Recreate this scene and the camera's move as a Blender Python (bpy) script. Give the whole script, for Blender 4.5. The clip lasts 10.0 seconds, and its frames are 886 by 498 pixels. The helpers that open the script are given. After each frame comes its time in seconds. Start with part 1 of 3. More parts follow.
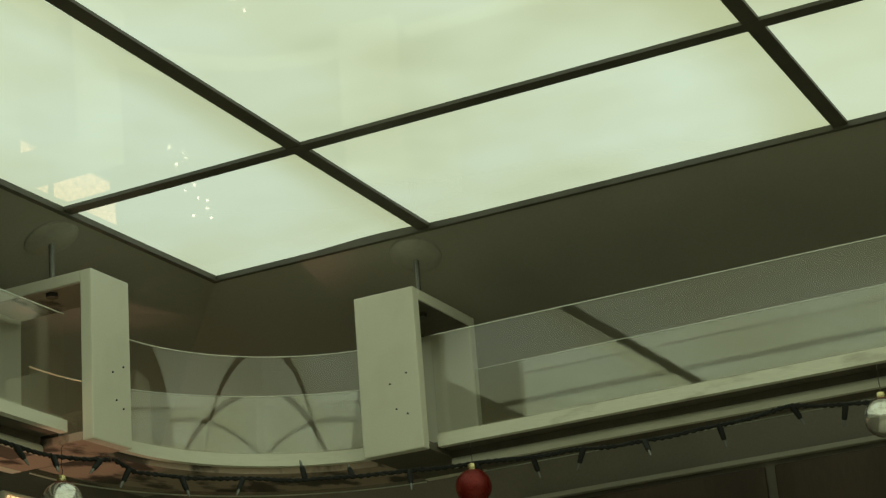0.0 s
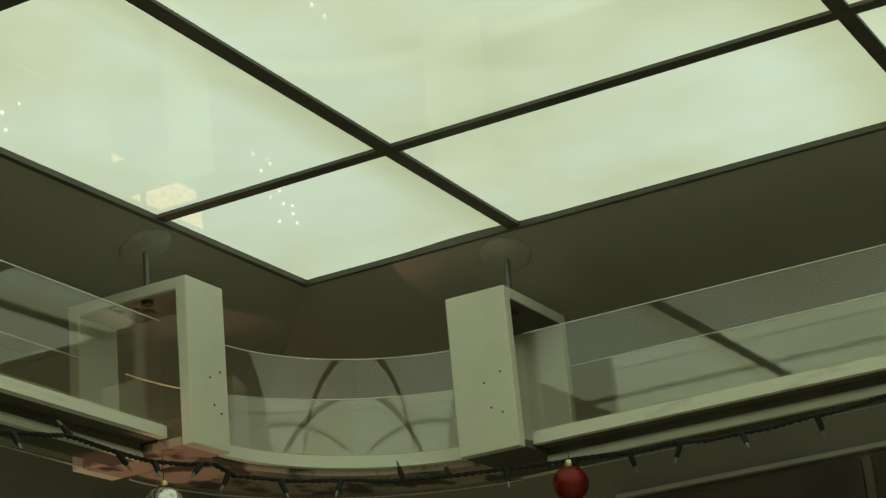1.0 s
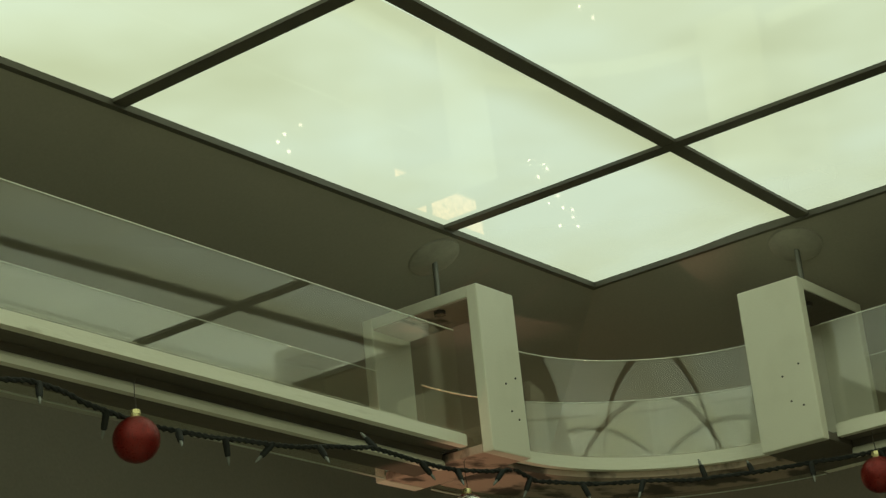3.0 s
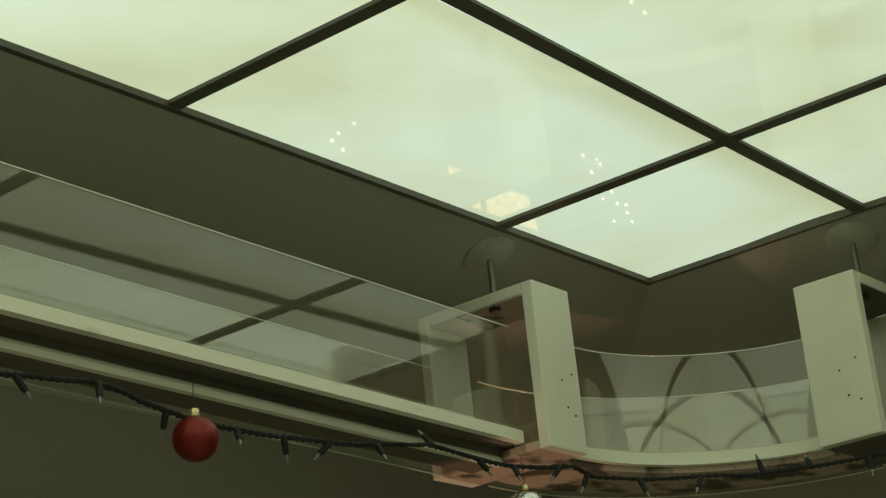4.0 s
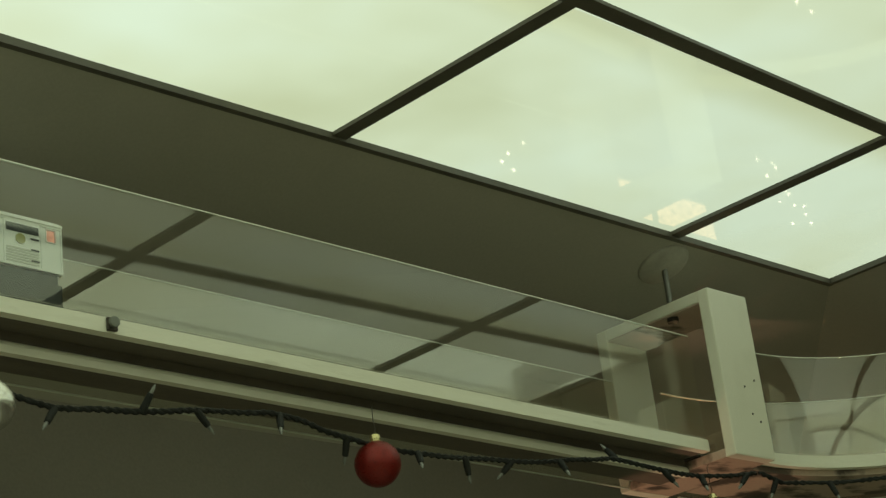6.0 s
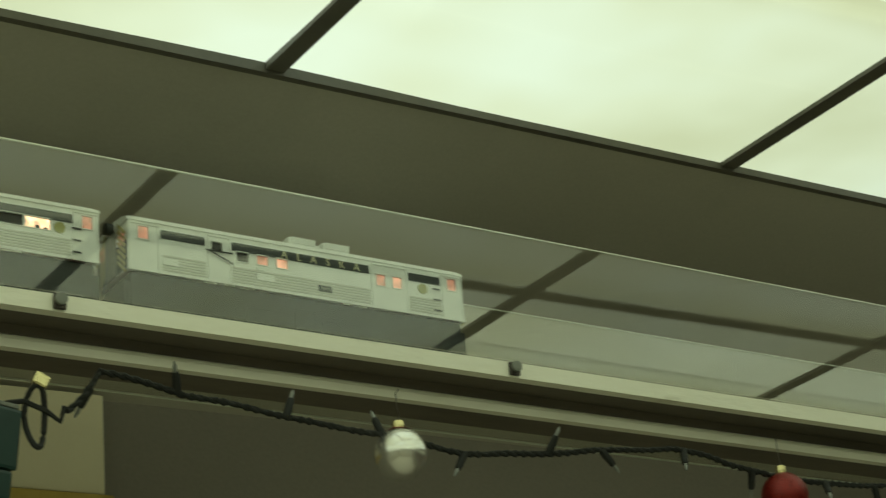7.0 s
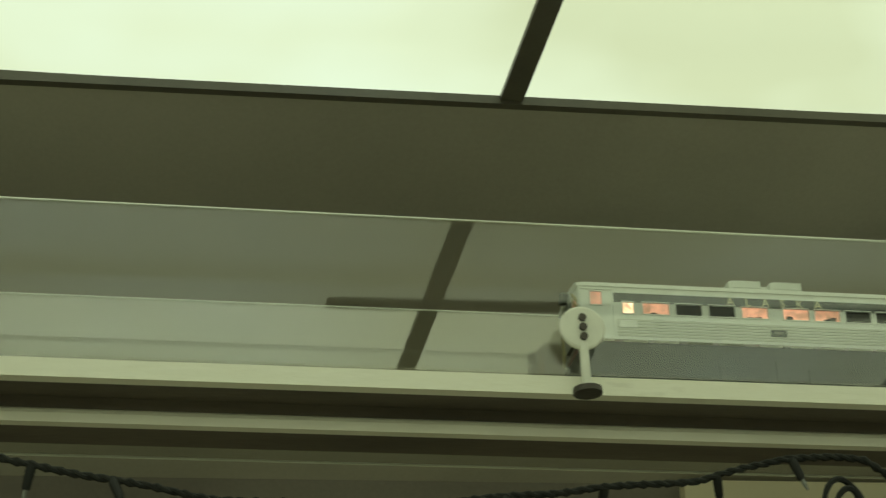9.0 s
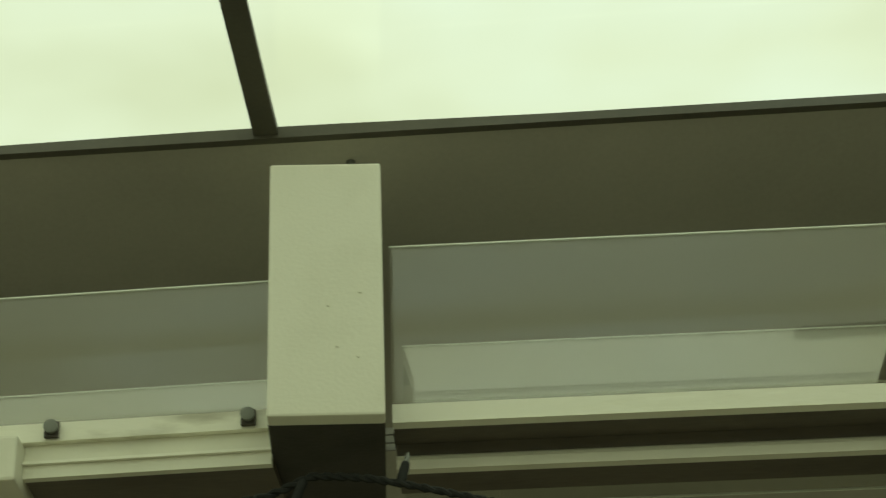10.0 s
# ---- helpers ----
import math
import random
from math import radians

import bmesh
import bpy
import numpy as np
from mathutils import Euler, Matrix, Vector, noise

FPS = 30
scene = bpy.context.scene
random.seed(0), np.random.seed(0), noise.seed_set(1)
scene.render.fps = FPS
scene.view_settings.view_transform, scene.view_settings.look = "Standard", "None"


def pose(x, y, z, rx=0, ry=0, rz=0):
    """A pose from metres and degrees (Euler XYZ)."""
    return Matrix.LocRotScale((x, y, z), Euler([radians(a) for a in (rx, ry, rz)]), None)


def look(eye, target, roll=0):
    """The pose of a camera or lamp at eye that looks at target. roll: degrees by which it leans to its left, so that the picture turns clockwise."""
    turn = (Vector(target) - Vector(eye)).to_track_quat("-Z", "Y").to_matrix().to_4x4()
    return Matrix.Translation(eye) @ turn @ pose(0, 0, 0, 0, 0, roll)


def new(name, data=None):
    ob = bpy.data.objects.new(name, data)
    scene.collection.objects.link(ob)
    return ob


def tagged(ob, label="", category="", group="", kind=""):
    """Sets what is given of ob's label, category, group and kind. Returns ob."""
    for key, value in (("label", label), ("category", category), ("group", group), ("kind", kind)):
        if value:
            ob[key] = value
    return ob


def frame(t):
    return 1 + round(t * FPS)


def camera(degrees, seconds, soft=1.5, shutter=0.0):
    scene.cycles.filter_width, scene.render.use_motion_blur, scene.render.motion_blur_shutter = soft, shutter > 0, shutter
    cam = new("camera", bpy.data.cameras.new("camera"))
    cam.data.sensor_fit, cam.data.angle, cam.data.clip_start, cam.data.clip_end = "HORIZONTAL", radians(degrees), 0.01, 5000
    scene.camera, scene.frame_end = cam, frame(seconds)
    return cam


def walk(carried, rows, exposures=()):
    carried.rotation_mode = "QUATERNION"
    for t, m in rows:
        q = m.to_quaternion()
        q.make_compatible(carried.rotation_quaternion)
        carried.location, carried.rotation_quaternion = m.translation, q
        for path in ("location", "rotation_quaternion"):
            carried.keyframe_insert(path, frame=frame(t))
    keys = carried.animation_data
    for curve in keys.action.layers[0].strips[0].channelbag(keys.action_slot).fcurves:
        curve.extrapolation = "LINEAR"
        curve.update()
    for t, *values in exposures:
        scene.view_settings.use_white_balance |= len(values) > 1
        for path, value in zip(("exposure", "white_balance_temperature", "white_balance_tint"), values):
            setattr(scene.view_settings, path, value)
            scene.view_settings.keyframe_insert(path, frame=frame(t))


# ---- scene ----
cam = camera(25.7, 10.0, soft=1.3, shutter=0.15)
PATH = [
    (0, (-2.391, -1.512, 1.643), (-0.681, -0.707, 2.297), -4.7),
    (0.5, (-2.392, -1.511, 1.638), (-0.695, -0.683, 2.297), -5.0),
    (1, (-2.41, -1.486, 1.635), (-0.734, -0.62, 2.3), -5.5),
    (1.5, (-2.413, -1.487, 1.637), (-0.775, -0.552, 2.302), -5.9),
    (2, (-2.408, -1.485, 1.643), (-0.811, -0.485, 2.314), -6.2),
    (2.5, (-2.415, -1.461, 1.628), (-0.856, -0.418, 2.322), -6.2),
    (3, (-2.417, -1.451, 1.633), (-0.892, -0.362, 2.332), -6.0),
    (4.5, (-2.426, -1.456, 1.633), (-0.959, -0.295, 2.341), -6.3),
    (5, (-2.416, -1.477, 1.625), (-0.992, -0.271, 2.346), -6.8),
    (6.5, (-2.413, -1.476, 1.626), (-1.162, -0.113, 2.387), -6.9),
    (7, (-2.436, -1.495, 1.652), (-1.389, 0.017, 2.439), -5.7),
    (7.5, (-2.452, -1.483, 1.649), (-1.591, 0.111, 2.495), -5.6),
    (8, (-2.467, -1.449, 1.645), (-1.77, 0.195, 2.546), -5.2),
    (8.5, (-2.488, -1.423, 1.63), (-1.973, 0.258, 2.583), -4.1),
    (9, (-2.564, -1.46, 1.682), (-2.207, 0.285, 2.592), -3.3),
    (9.4, (-2.579, -1.433, 1.682), (-2.409, 0.319, 2.632), -2.8),
    (9.7, (-2.612, -1.381, 1.655), (-2.547, 0.342, 2.668), -3.0),
    (10, (-2.604, -1.389, 1.661), (-2.67, 0.337, 2.67), -2.2),
]
walk(cam, [(t, look(eye, target, roll)) for t, eye, target, roll in PATH],
     [(0, -0.02), (1, -0.06), (2, 0.03), (3, 0.1), (5, 0.02), (6.5, 0.12), (8, 0.28), (10, 0.18)])

# ---- world and light ----
world = bpy.data.worlds.new("room_air")
scene.world = world
world.use_nodes = True
world.node_tree.nodes["Background"].inputs[0].default_value = (0.30, 0.29, 0.24, 1)
world.node_tree.nodes["Background"].inputs[1].default_value = 0.10

# unseen warm spot, added to brighten the corner frame's wood undersides
warm = bpy.data.lights.new("added_uplight", "SPOT")
warm.energy, warm.color, warm.spot_size, warm.spot_blend, warm.shadow_soft_size = 4.8, (1.0, 0.55, 0.36), radians(24), 0.5, 0.01
new("added_uplight", warm).matrix_world = look((-0.62, 0.30, 1.70), (-0.26, 0.06, 2.36))

H = 2.60            # luminous ceiling
YF, YB = -0.031, 0.172  # front and back of the hanging frames
RC = 0.255          # where the straight runs end and the corner begins


# ---- materials ----
def nodes_of(name):
    m = bpy.data.materials.new(name)
    m.use_nodes = True
    nt = m.node_tree
    return m, nt, nt.nodes["Principled BSDF"]


def mat(name, col, rough=0.5, metal=0.0, var=0.15, scale=30.0, bump=0.15, col2=None, fine=220.0, stretch=(1, 1, 1), patch=(0.45, 0.7)):
    """A surface with stains at one scale and grain at another."""
    m, nt, b = nodes_of(name)
    tc = nt.nodes.new("ShaderNodeTexCoord")
    mp = nt.nodes.new("ShaderNodeMapping")
    mp.inputs["Scale"].default_value = stretch
    nt.links.new(tc.outputs["Object"], mp.inputs[0])
    n1 = nt.nodes.new("ShaderNodeTexNoise")
    n1.inputs["Scale"].default_value, n1.inputs["Detail"].default_value = scale, 6
    n2 = nt.nodes.new("ShaderNodeTexNoise")
    n2.inputs["Scale"].default_value, n2.inputs["Detail"].default_value = fine, 4
    for n in (n1, n2):
        nt.links.new(mp.outputs[0], n.inputs["Vector"])
    ramp = nt.nodes.new("ShaderNodeMapRange")
    ramp.inputs[1].default_value, ramp.inputs[2].default_value = patch
    nt.links.new(n1.outputs[0], ramp.inputs[0])
    mix = nt.nodes.new("ShaderNodeMix")
    mix.data_type = "RGBA"
    mix.inputs[6].default_value = (*col, 1)
    mix.inputs[7].default_value = (*(col2 or [c * (1 - 2 * var) for c in col]), 1)
    nt.links.new(ramp.outputs[0], mix.inputs[0])
    mix2 = nt.nodes.new("ShaderNodeMix")
    mix2.data_type, mix2.blend_type = "RGBA", "OVERLAY"
    mix2.inputs[0].default_value = var
    nt.links.new(mix.outputs[2], mix2.inputs[6])
    nt.links.new(n2.outputs[0], mix2.inputs[7])
    nt.links.new(mix2.outputs[2], b.inputs["Base Color"])
    rr = nt.nodes.new("ShaderNodeMapRange")
    rr.inputs[3].default_value, rr.inputs[4].default_value = max(rough - 0.12, 0.03), min(rough + 0.12, 1)
    nt.links.new(n1.outputs[0], rr.inputs[0])
    nt.links.new(rr.outputs[0], b.inputs["Roughness"])
    b.inputs["Metallic"].default_value = metal
    if bump:
        bp = nt.nodes.new("ShaderNodeBump")
        bp.inputs["Strength"].default_value, bp.inputs["Distance"].default_value = bump, 0.002
        nt.links.new(n2.outputs[0], bp.inputs["Height"])
        nt.links.new(bp.outputs[0], b.inputs["Normal"])
    return m


def glow(name, col, strength, base=(0.4, 0.3, 0.2)):
    m, nt, b = nodes_of(name)
    b.inputs["Base Color"].default_value = (*base, 1)
    b.inputs["Roughness"].default_value = 0.3
    n = nt.nodes.new("ShaderNodeTexNoise")
    n.inputs["Scale"].default_value = 160
    tc = nt.nodes.new("ShaderNodeTexCoord")
    nt.links.new(tc.outputs["Object"], n.inputs["Vector"])
    r = nt.nodes.new("ShaderNodeMapRange")
    r.inputs[1].default_value, r.inputs[2].default_value = 0.3, 0.7
    r.inputs[3].default_value, r.inputs[4].default_value = strength * 0.35, strength * 1.4
    nt.links.new(n.outputs[0], r.inputs[0])
    b.inputs["Emission Color"].default_value = (*col, 1)
    nt.links.new(r.outputs[0], b.inputs["Emission Strength"])
    return m


def clear(name, tint=(0.985, 0.99, 0.98), low=0.066, rough=0.025):
    """A clear sheet: it lets light through, and mirrors by its angle."""
    m, nt, b = nodes_of(name)
    nt.nodes.remove(b)
    tr = nt.nodes.new("ShaderNodeBsdfTransparent")
    tr.inputs[0].default_value = (*tint, 1)
    gl = nt.nodes.new("ShaderNodeBsdfGlossy")
    gl.inputs["Roughness"].default_value = rough
    gl.inputs["Color"].default_value = (1.0, 0.98, 0.90, 1)
    lw = nt.nodes.new("ShaderNodeLayerWeight")
    lw.inputs[0].default_value = 0.5
    pw = nt.nodes.new("ShaderNodeMath")
    pw.operation = "POWER"
    pw.inputs[1].default_value = 4.0
    nt.links.new(lw.outputs["Facing"], pw.inputs[0])
    ml = nt.nodes.new("ShaderNodeMath")
    ml.operation = "MULTIPLY_ADD"
    ml.inputs[1].default_value, ml.inputs[2].default_value = 1 - low, low
    nt.links.new(pw.outputs[0], ml.inputs[0])
    mx = nt.nodes.new("ShaderNodeMixShader")
    nt.links.new(ml.outputs[0], mx.inputs[0])
    nt.links.new(tr.outputs[0], mx.inputs[1])
    nt.links.new(gl.outputs[0], mx.inputs[2])
    nt.links.new(mx.outputs[0], nt.nodes["Material Output"].inputs[0])
    return m


def panel_glow():
    """Backlit glossy panels: cloudy yellow-green and bluish light, yellower along one rim."""
    m, nt, b = nodes_of("backlit_acrylic")
    tc = nt.nodes.new("ShaderNodeTexCoord")
    n = nt.nodes.new("ShaderNodeTexNoise")
    n.inputs["Scale"].default_value, n.inputs["Detail"].default_value = 2.3, 3
    nt.links.new(tc.outputs["Object"], n.inputs["Vector"])
    r = nt.nodes.new("ShaderNodeValToRGB")
    r.color_ramp.elements[0].position, r.color_ramp.elements[0].color = 0.34, (0.525, 0.60, 0.37, 1)
    r.color_ramp.elements[1].position, r.color_ramp.elements[1].color = 0.66, (0.665, 0.80, 0.60, 1)
    e = r.color_ramp.elements.new(0.5)
    e.color = (0.618, 0.72, 0.49, 1)
    nt.links.new(n.outputs[0], r.inputs[0])
    uv = nt.nodes.new("ShaderNodeUVMap")
    sep = nt.nodes.new("ShaderNodeSeparateXYZ")
    nt.links.new(uv.outputs[0], sep.inputs[0])
    rim = nt.nodes.new("ShaderNodeMapRange")
    rim.interpolation_type = "SMOOTHSTEP"
    rim.inputs[1].default_value, rim.inputs[2].default_value = 0.22, 0.02
    rim.inputs[3].default_value, rim.inputs[4].default_value = 0.0, 0.55
    nt.links.new(sep.outputs[1], rim.inputs[0])
    mx = nt.nodes.new("ShaderNodeMix")
    mx.data_type = "RGBA"
    mx.inputs[7].default_value = (0.46, 0.50, 0.25, 1)
    nt.links.new(rim.outputs[0], mx.inputs[0])
    nt.links.new(r.outputs[0], mx.inputs[6])
    nt.links.new(mx.outputs[2], b.inputs["Emission Color"])
    far = nt.nodes.new("ShaderNodeVectorMath")     # emission strength falls from 1.06 to 0.86 towards the corner
    far.operation = "LENGTH"
    even = nt.nodes.new("ShaderNodeMapRange")
    even.interpolation_type = "SMOOTHSTEP"
    for k, v in enumerate((0.25, 1.7, 0.86, 1.06)):
        even.inputs[k + 1].default_value = v
    off = nt.nodes.new("ShaderNodeVectorMath")
    off.operation = "SUBTRACT"
    off.inputs[1].default_value = (0, 0, H)
    nt.links.new(tc.outputs["Object"], off.inputs[0])
    nt.links.new(off.outputs[0], far.inputs[0])
    nt.links.new(far.outputs["Value"], even.inputs[0])
    nt.links.new(even.outputs[0], b.inputs["Emission Strength"])
    b.inputs["Base Color"].default_value = (0.08, 0.09, 0.07, 1)
    b.inputs["Roughness"].default_value = 0.03
    b.inputs["IOR"].default_value = 1.7
    return m


M_PANEL = panel_glow()
M_TBAR = mat("dark_bronze_bar", (0.105, 0.098, 0.075), 0.5, 0.0, 0.1, 12)
M_SOFFIT = mat("brown_ceiling_paint", (0.41, 0.388, 0.325), 0.75, 0, 0.08, 3.0, 0.12)
M_WALL = mat("brown_wall_paint", (0.225, 0.20, 0.165), 0.8, 0, 0.12, 3.0, 0.15)
M_PANELING = mat("dark_wood_panel", (0.085, 0.055, 0.038), 0.55, 0, 0.2, 6, 0.2, stretch=(1, 1, 0.2))
M_BEIGE = mat("beige_wall_paint", (0.84, 0.76, 0.54), 0.8, 0, 0.06, 4, 0.1)
M_YELLOW = mat("ochre_paint", (0.50, 0.36, 0.08), 0.7, 0, 0.1, 5, 0.1)
M_PALE = mat("pale_wall_paint", (0.68, 0.645, 0.56), 0.8, 0, 0.06, 3, 0.1)
M_FLOOR = mat("pale_floor_tile", (0.76, 0.72, 0.62), 0.5, 0, 0.1, 2, 0.1)
M_CREAM = mat("cream_painted_board", (0.81, 0.79, 0.66), 0.45, 0, 0.05, 9, 0.12, col2=(0.69, 0.67, 0.54), fine=300, patch=(0.5, 0.85))
M_STRIP = mat("worn_cream_strip", (0.88, 0.86, 0.73), 0.5, 0, 0.10, 26, 0.35, col2=(0.38, 0.35, 0.25), fine=180, stretch=(0.25, 0.25, 1), patch=(0.58, 0.74))
# bare underside tone; also stands in for shade on fascia top and back strip
M_UNDER = mat("unpainted_shaded_underside", (0.135, 0.115, 0.090), 0.7, 0, 0.15, 14, 0.2, stretch=(0.3, 1, 1))
# wood of the end frame's undersides, their shade put into the colour
M_SHADED_WOOD = mat("shaded_underside_wood", (0.055, 0.050, 0.040), 0.7, 0, 0.15, 14, 0.2)
M_PINK = mat("bare_reddish_plywood", (0.52, 0.40, 0.32), 0.6, 0, 0.12, 11, 0.2, col2=(0.10, 0.08, 0.065), fine=160, patch=(0.50, 0.58), stretch=(1, 1.6, 1))
M_PLEXI = clear("clear_acrylic", low=0.058, rough=0.01)
# back panes: mirror share raised to lighten the view past the train
M_PLEXI_BACK = clear("mirroring_clear_acrylic", tint=(0.96, 0.97, 0.95), low=0.105, rough=0.012)
M_EDGE = mat("polished_acrylic_edge", (0.80, 0.84, 0.74), 0.15, 0, 0.05, 40, 0)
M_SCREW = mat("dark_screw", (0.07, 0.06, 0.05), 0.4, 0.6, 0.1, 60)
M_RODM = mat("painted_steel", (0.17, 0.17, 0.145), 0.4, 0.5, 0.1, 40)
M_CANOPY = mat("brown_canopy", (0.40, 0.38, 0.32), 0.5, 0, 0.1, 30)
M_SILVER = mat("silver_car_body", (0.84, 0.87, 0.84), 0.38, 0.0, 0.05, 40, 0.05)
M_FLUTE = mat("fluted_side", (0.62, 0.64, 0.58), 0.35, 0.15, 0.05, 50, 0)
M_BAND = mat("dark_letterboard", (0.020, 0.028, 0.028), 0.4, 0, 0.05, 40, 0)
M_SKIRT = mat("black_underframe", (0.012, 0.017, 0.016), 0.55, 0, 0.2, 24, 0.12, col2=(0.028, 0.036, 0.032), patch=(0.45, 0.65))
M_GOLD = mat("yellow_green_paint", (0.42, 0.42, 0.16), 0.5, 0, 0.05, 60, 0)
M_LETTER = mat("pale_gold_lettering", (0.66, 0.64, 0.42), 0.5, 0, 0.05, 60, 0)
M_STRIPE = mat("chevron_yellow", (0.50, 0.46, 0.22), 0.5, 0, 0.05, 60, 0)
M_WIN = mat("dark_window", (0.018, 0.018, 0.016), 0.12, 0, 0.1, 60, 0)
M_LIT = glow("lit_window", (1.0, 0.46, 0.27), 0.62)
M_LITB = glow("bright_window", (1.0, 0.66, 0.36), 1.5)
M_LITP = glow("dim_pink_window", (1.0, 0.40, 0.26), 0.36)
M_RAIL = mat("steel_rail", (0.35, 0.34, 0.31), 0.35, 0.9, 0.1, 60, 0)
M_TIE = mat("dark_tie", (0.05, 0.04, 0.03), 0.7, 0, 0.1, 60)
M_RED = mat("red_glitter_ball", (0.23, 0.014, 0.010), 0.30, 0.4, 0.2, 300, 0.25, fine=900)
M_WHITE = mat("silvery_white_ball", (0.80, 0.79, 0.74), 0.20, 0.85, 0.05, 60, 0.05)
M_CAP = mat("gold_cap", (0.75, 0.66, 0.34), 0.25, 0.8, 0.05, 90, 0)
M_WIRE = mat("dark_green_wire", (0.008, 0.009, 0.007), 0.75, 0, 0.1, 90, 0)
M_PLUG = mat("green_plug", (0.015, 0.045, 0.040), 0.4, 0, 0.1, 50, 0.05)
M_BULB = mat("clear_mini_bulb", (0.22, 0.23, 0.21), 0.1, 0, 0.05, 90, 0)
M_SIG = mat("white_plastic", (0.78, 0.78, 0.68), 0.35, 0, 0.04, 60, 0)
M_GREY = mat("grey_plastic", (0.20, 0.21, 0.18), 0.4, 0, 0.05, 60, 0)


# ---- mesh helpers ----
def mesh_of(bm, name, material, smooth=False):
    me = bpy.data.meshes.new(name)
    bmesh.ops.recalc_face_normals(bm, faces=bm.faces)
    bm.to_mesh(me)
    bm.free()
    me.materials.append(material)
    if smooth:
        for p in me.polygons:
            p.use_smooth = True
        me.set_sharp_from_angle(angle=radians(40))
    return me


def part(name, bm, material, parent=None, label="", smooth=False):
    ob = new(name, mesh_of(bm, name, material, smooth))
    ob.parent = parent
    if label:
        ob["label"] = label
    return ob


def empty(name, label, category, group="", kind="", at=(0, 0, 0)):
    ob = new(name)
    ob.location = at
    ob.empty_display_size = 0.02
    return tagged(ob, label, category, group, kind)


def box(bm, x0, x1, y0, y1, z0, z1, bevel=0.0, m=None):
    g = bmesh.ops.create_cube(bm, size=1.0)["verts"]
    t = Matrix.Translation(((x0 + x1) / 2, (y0 + y1) / 2, (z0 + z1) / 2)) @ Matrix.Diagonal((abs(x1 - x0), abs(y1 - y0), abs(z1 - z0), 1))
    bmesh.ops.transform(bm, matrix=(m @ t) if m else t, verts=g)
    if bevel:
        es = {e for v in g for e in v.link_edges}
        bmesh.ops.bevel(bm, geom=list(es), offset=bevel, segments=2, affect="EDGES", profile=0.6)
    return bm


def boxed(*a, **k):
    return box(bmesh.new(), *a, **k)


def cyl(bm, r, h, m, seg=20, r2=None):
    g = bmesh.ops.create_cone(bm, cap_ends=True, segments=seg, radius1=r, radius2=r if r2 is None else r2, depth=h)["verts"]
    bmesh.ops.transform(bm, matrix=m, verts=g)
    return bm


def lathe(bm, prof, m=None, seg=24):
    """Turn a profile of (radius, height) about z."""
    rings = []
    for r, z in prof:
        rings.append([bm.verts.new((max(r, 1e-5) * math.cos(2 * math.pi * k / seg), max(r, 1e-5) * math.sin(2 * math.pi * k / seg), z)) for k in range(seg)])
    for a, b in zip(rings, rings[1:]):
        for k in range(seg):
            bm.faces.new((a[k], a[(k + 1) % seg], b[(k + 1) % seg], b[k]))
    bm.faces.new(rings[0][::-1])
    bm.faces.new(rings[-1])
    if m:
        bmesh.ops.transform(bm, matrix=m, verts=[v for r in rings for v in r])
    return bm


def tube(bm, pts, r, seg=8):
    pts = [Vector(p) for p in pts]
    rings = []
    up = Vector((0.13, 0.2, 1)).normalized()
    for i, p in enumerate(pts):
        d = (pts[min(i + 1, len(pts) - 1)] - pts[max(i - 1, 0)]).normalized()
        a = d.cross(up)
        a = a.normalized() if a.length > 1e-4 else Vector((1, 0, 0))
        b = d.cross(a)
        rings.append([bm.verts.new(p + r * (math.cos(2 * math.pi * k / seg) * a + math.sin(2 * math.pi * k / seg) * b)) for k in range(seg)])
    for a, b in zip(rings, rings[1:]):
        for k in range(seg):
            bm.faces.new((a[k], a[(k + 1) % seg], b[(k + 1) % seg], b[k]))
    bm.faces.new(rings[0][::-1])
    bm.faces.new(rings[-1])
    return bm


def sweep(path, prof):
    """A closed profile (offset across, height) carried along a path of (x, y, nx, ny)."""
    bm = bmesh.new()
    rings = [[bm.verts.new((x + nx * o, y + ny * o, z + rise(x, y))) for o, z in prof] for x, y, nx, ny in path]
    n = len(prof)
    for a, b in zip(rings, rings[1:]):
        for k in range(n):
            bm.faces.new((a[k], a[(k + 1) % n], b[(k + 1) % n], b[k]))
    bm.faces.new(rings[0][::-1])
    bm.faces.new(rings[-1])
    return bm


def rect(o0, o1, z0, z1):
    return [(o0, z0), (o1, z0), (o1, z1), (o0, z1)]


# Paths of the shelf: points on the front plane with the way towards its back.
YS = 0.010          # plane of the front strip
ARC = 48
run_left = [(-2.703, YS, 0, 1), (-0.362, YS, 0, 1)]
run_right = [(YS, -0.349, 1, 0), (YS, -3.0, 1, 0)]


def rise(x, y):
    """The shelf climbs gently along the first wall and lies lowest along the second."""
    if x < -2.72:
        return 0.0350
    if x < -RC:
        return -0.0025 - 0.0132 * x
    f = min(max(math.atan2(x + RC, y + RC) / (math.pi / 2), 0.0), 1.0) if y > -RC else 1.0
    return 0.0009 - 0.0154 * f


corner_path = [(-RC + (RC + YS) * math.sin(a), -RC + (RC + YS) * math.cos(a), math.sin(a), math.cos(a)) for a in [math.pi / 2 * k / ARC for k in range(ARC + 1)]]
_a = radians(1.0)
run_west = [(-2.800 - 0.42 * math.cos(_a), YS + 0.42 * math.sin(_a), math.sin(_a), math.cos(_a)), (-2.800, YS, math.sin(_a), math.cos(_a))]

# ---- structure ----
X0, Y0 = -4.62, -4.03
xs = [0.0, -0.371, -0.991, -1.585, -2.195, -2.806, -3.416, -4.026, X0]
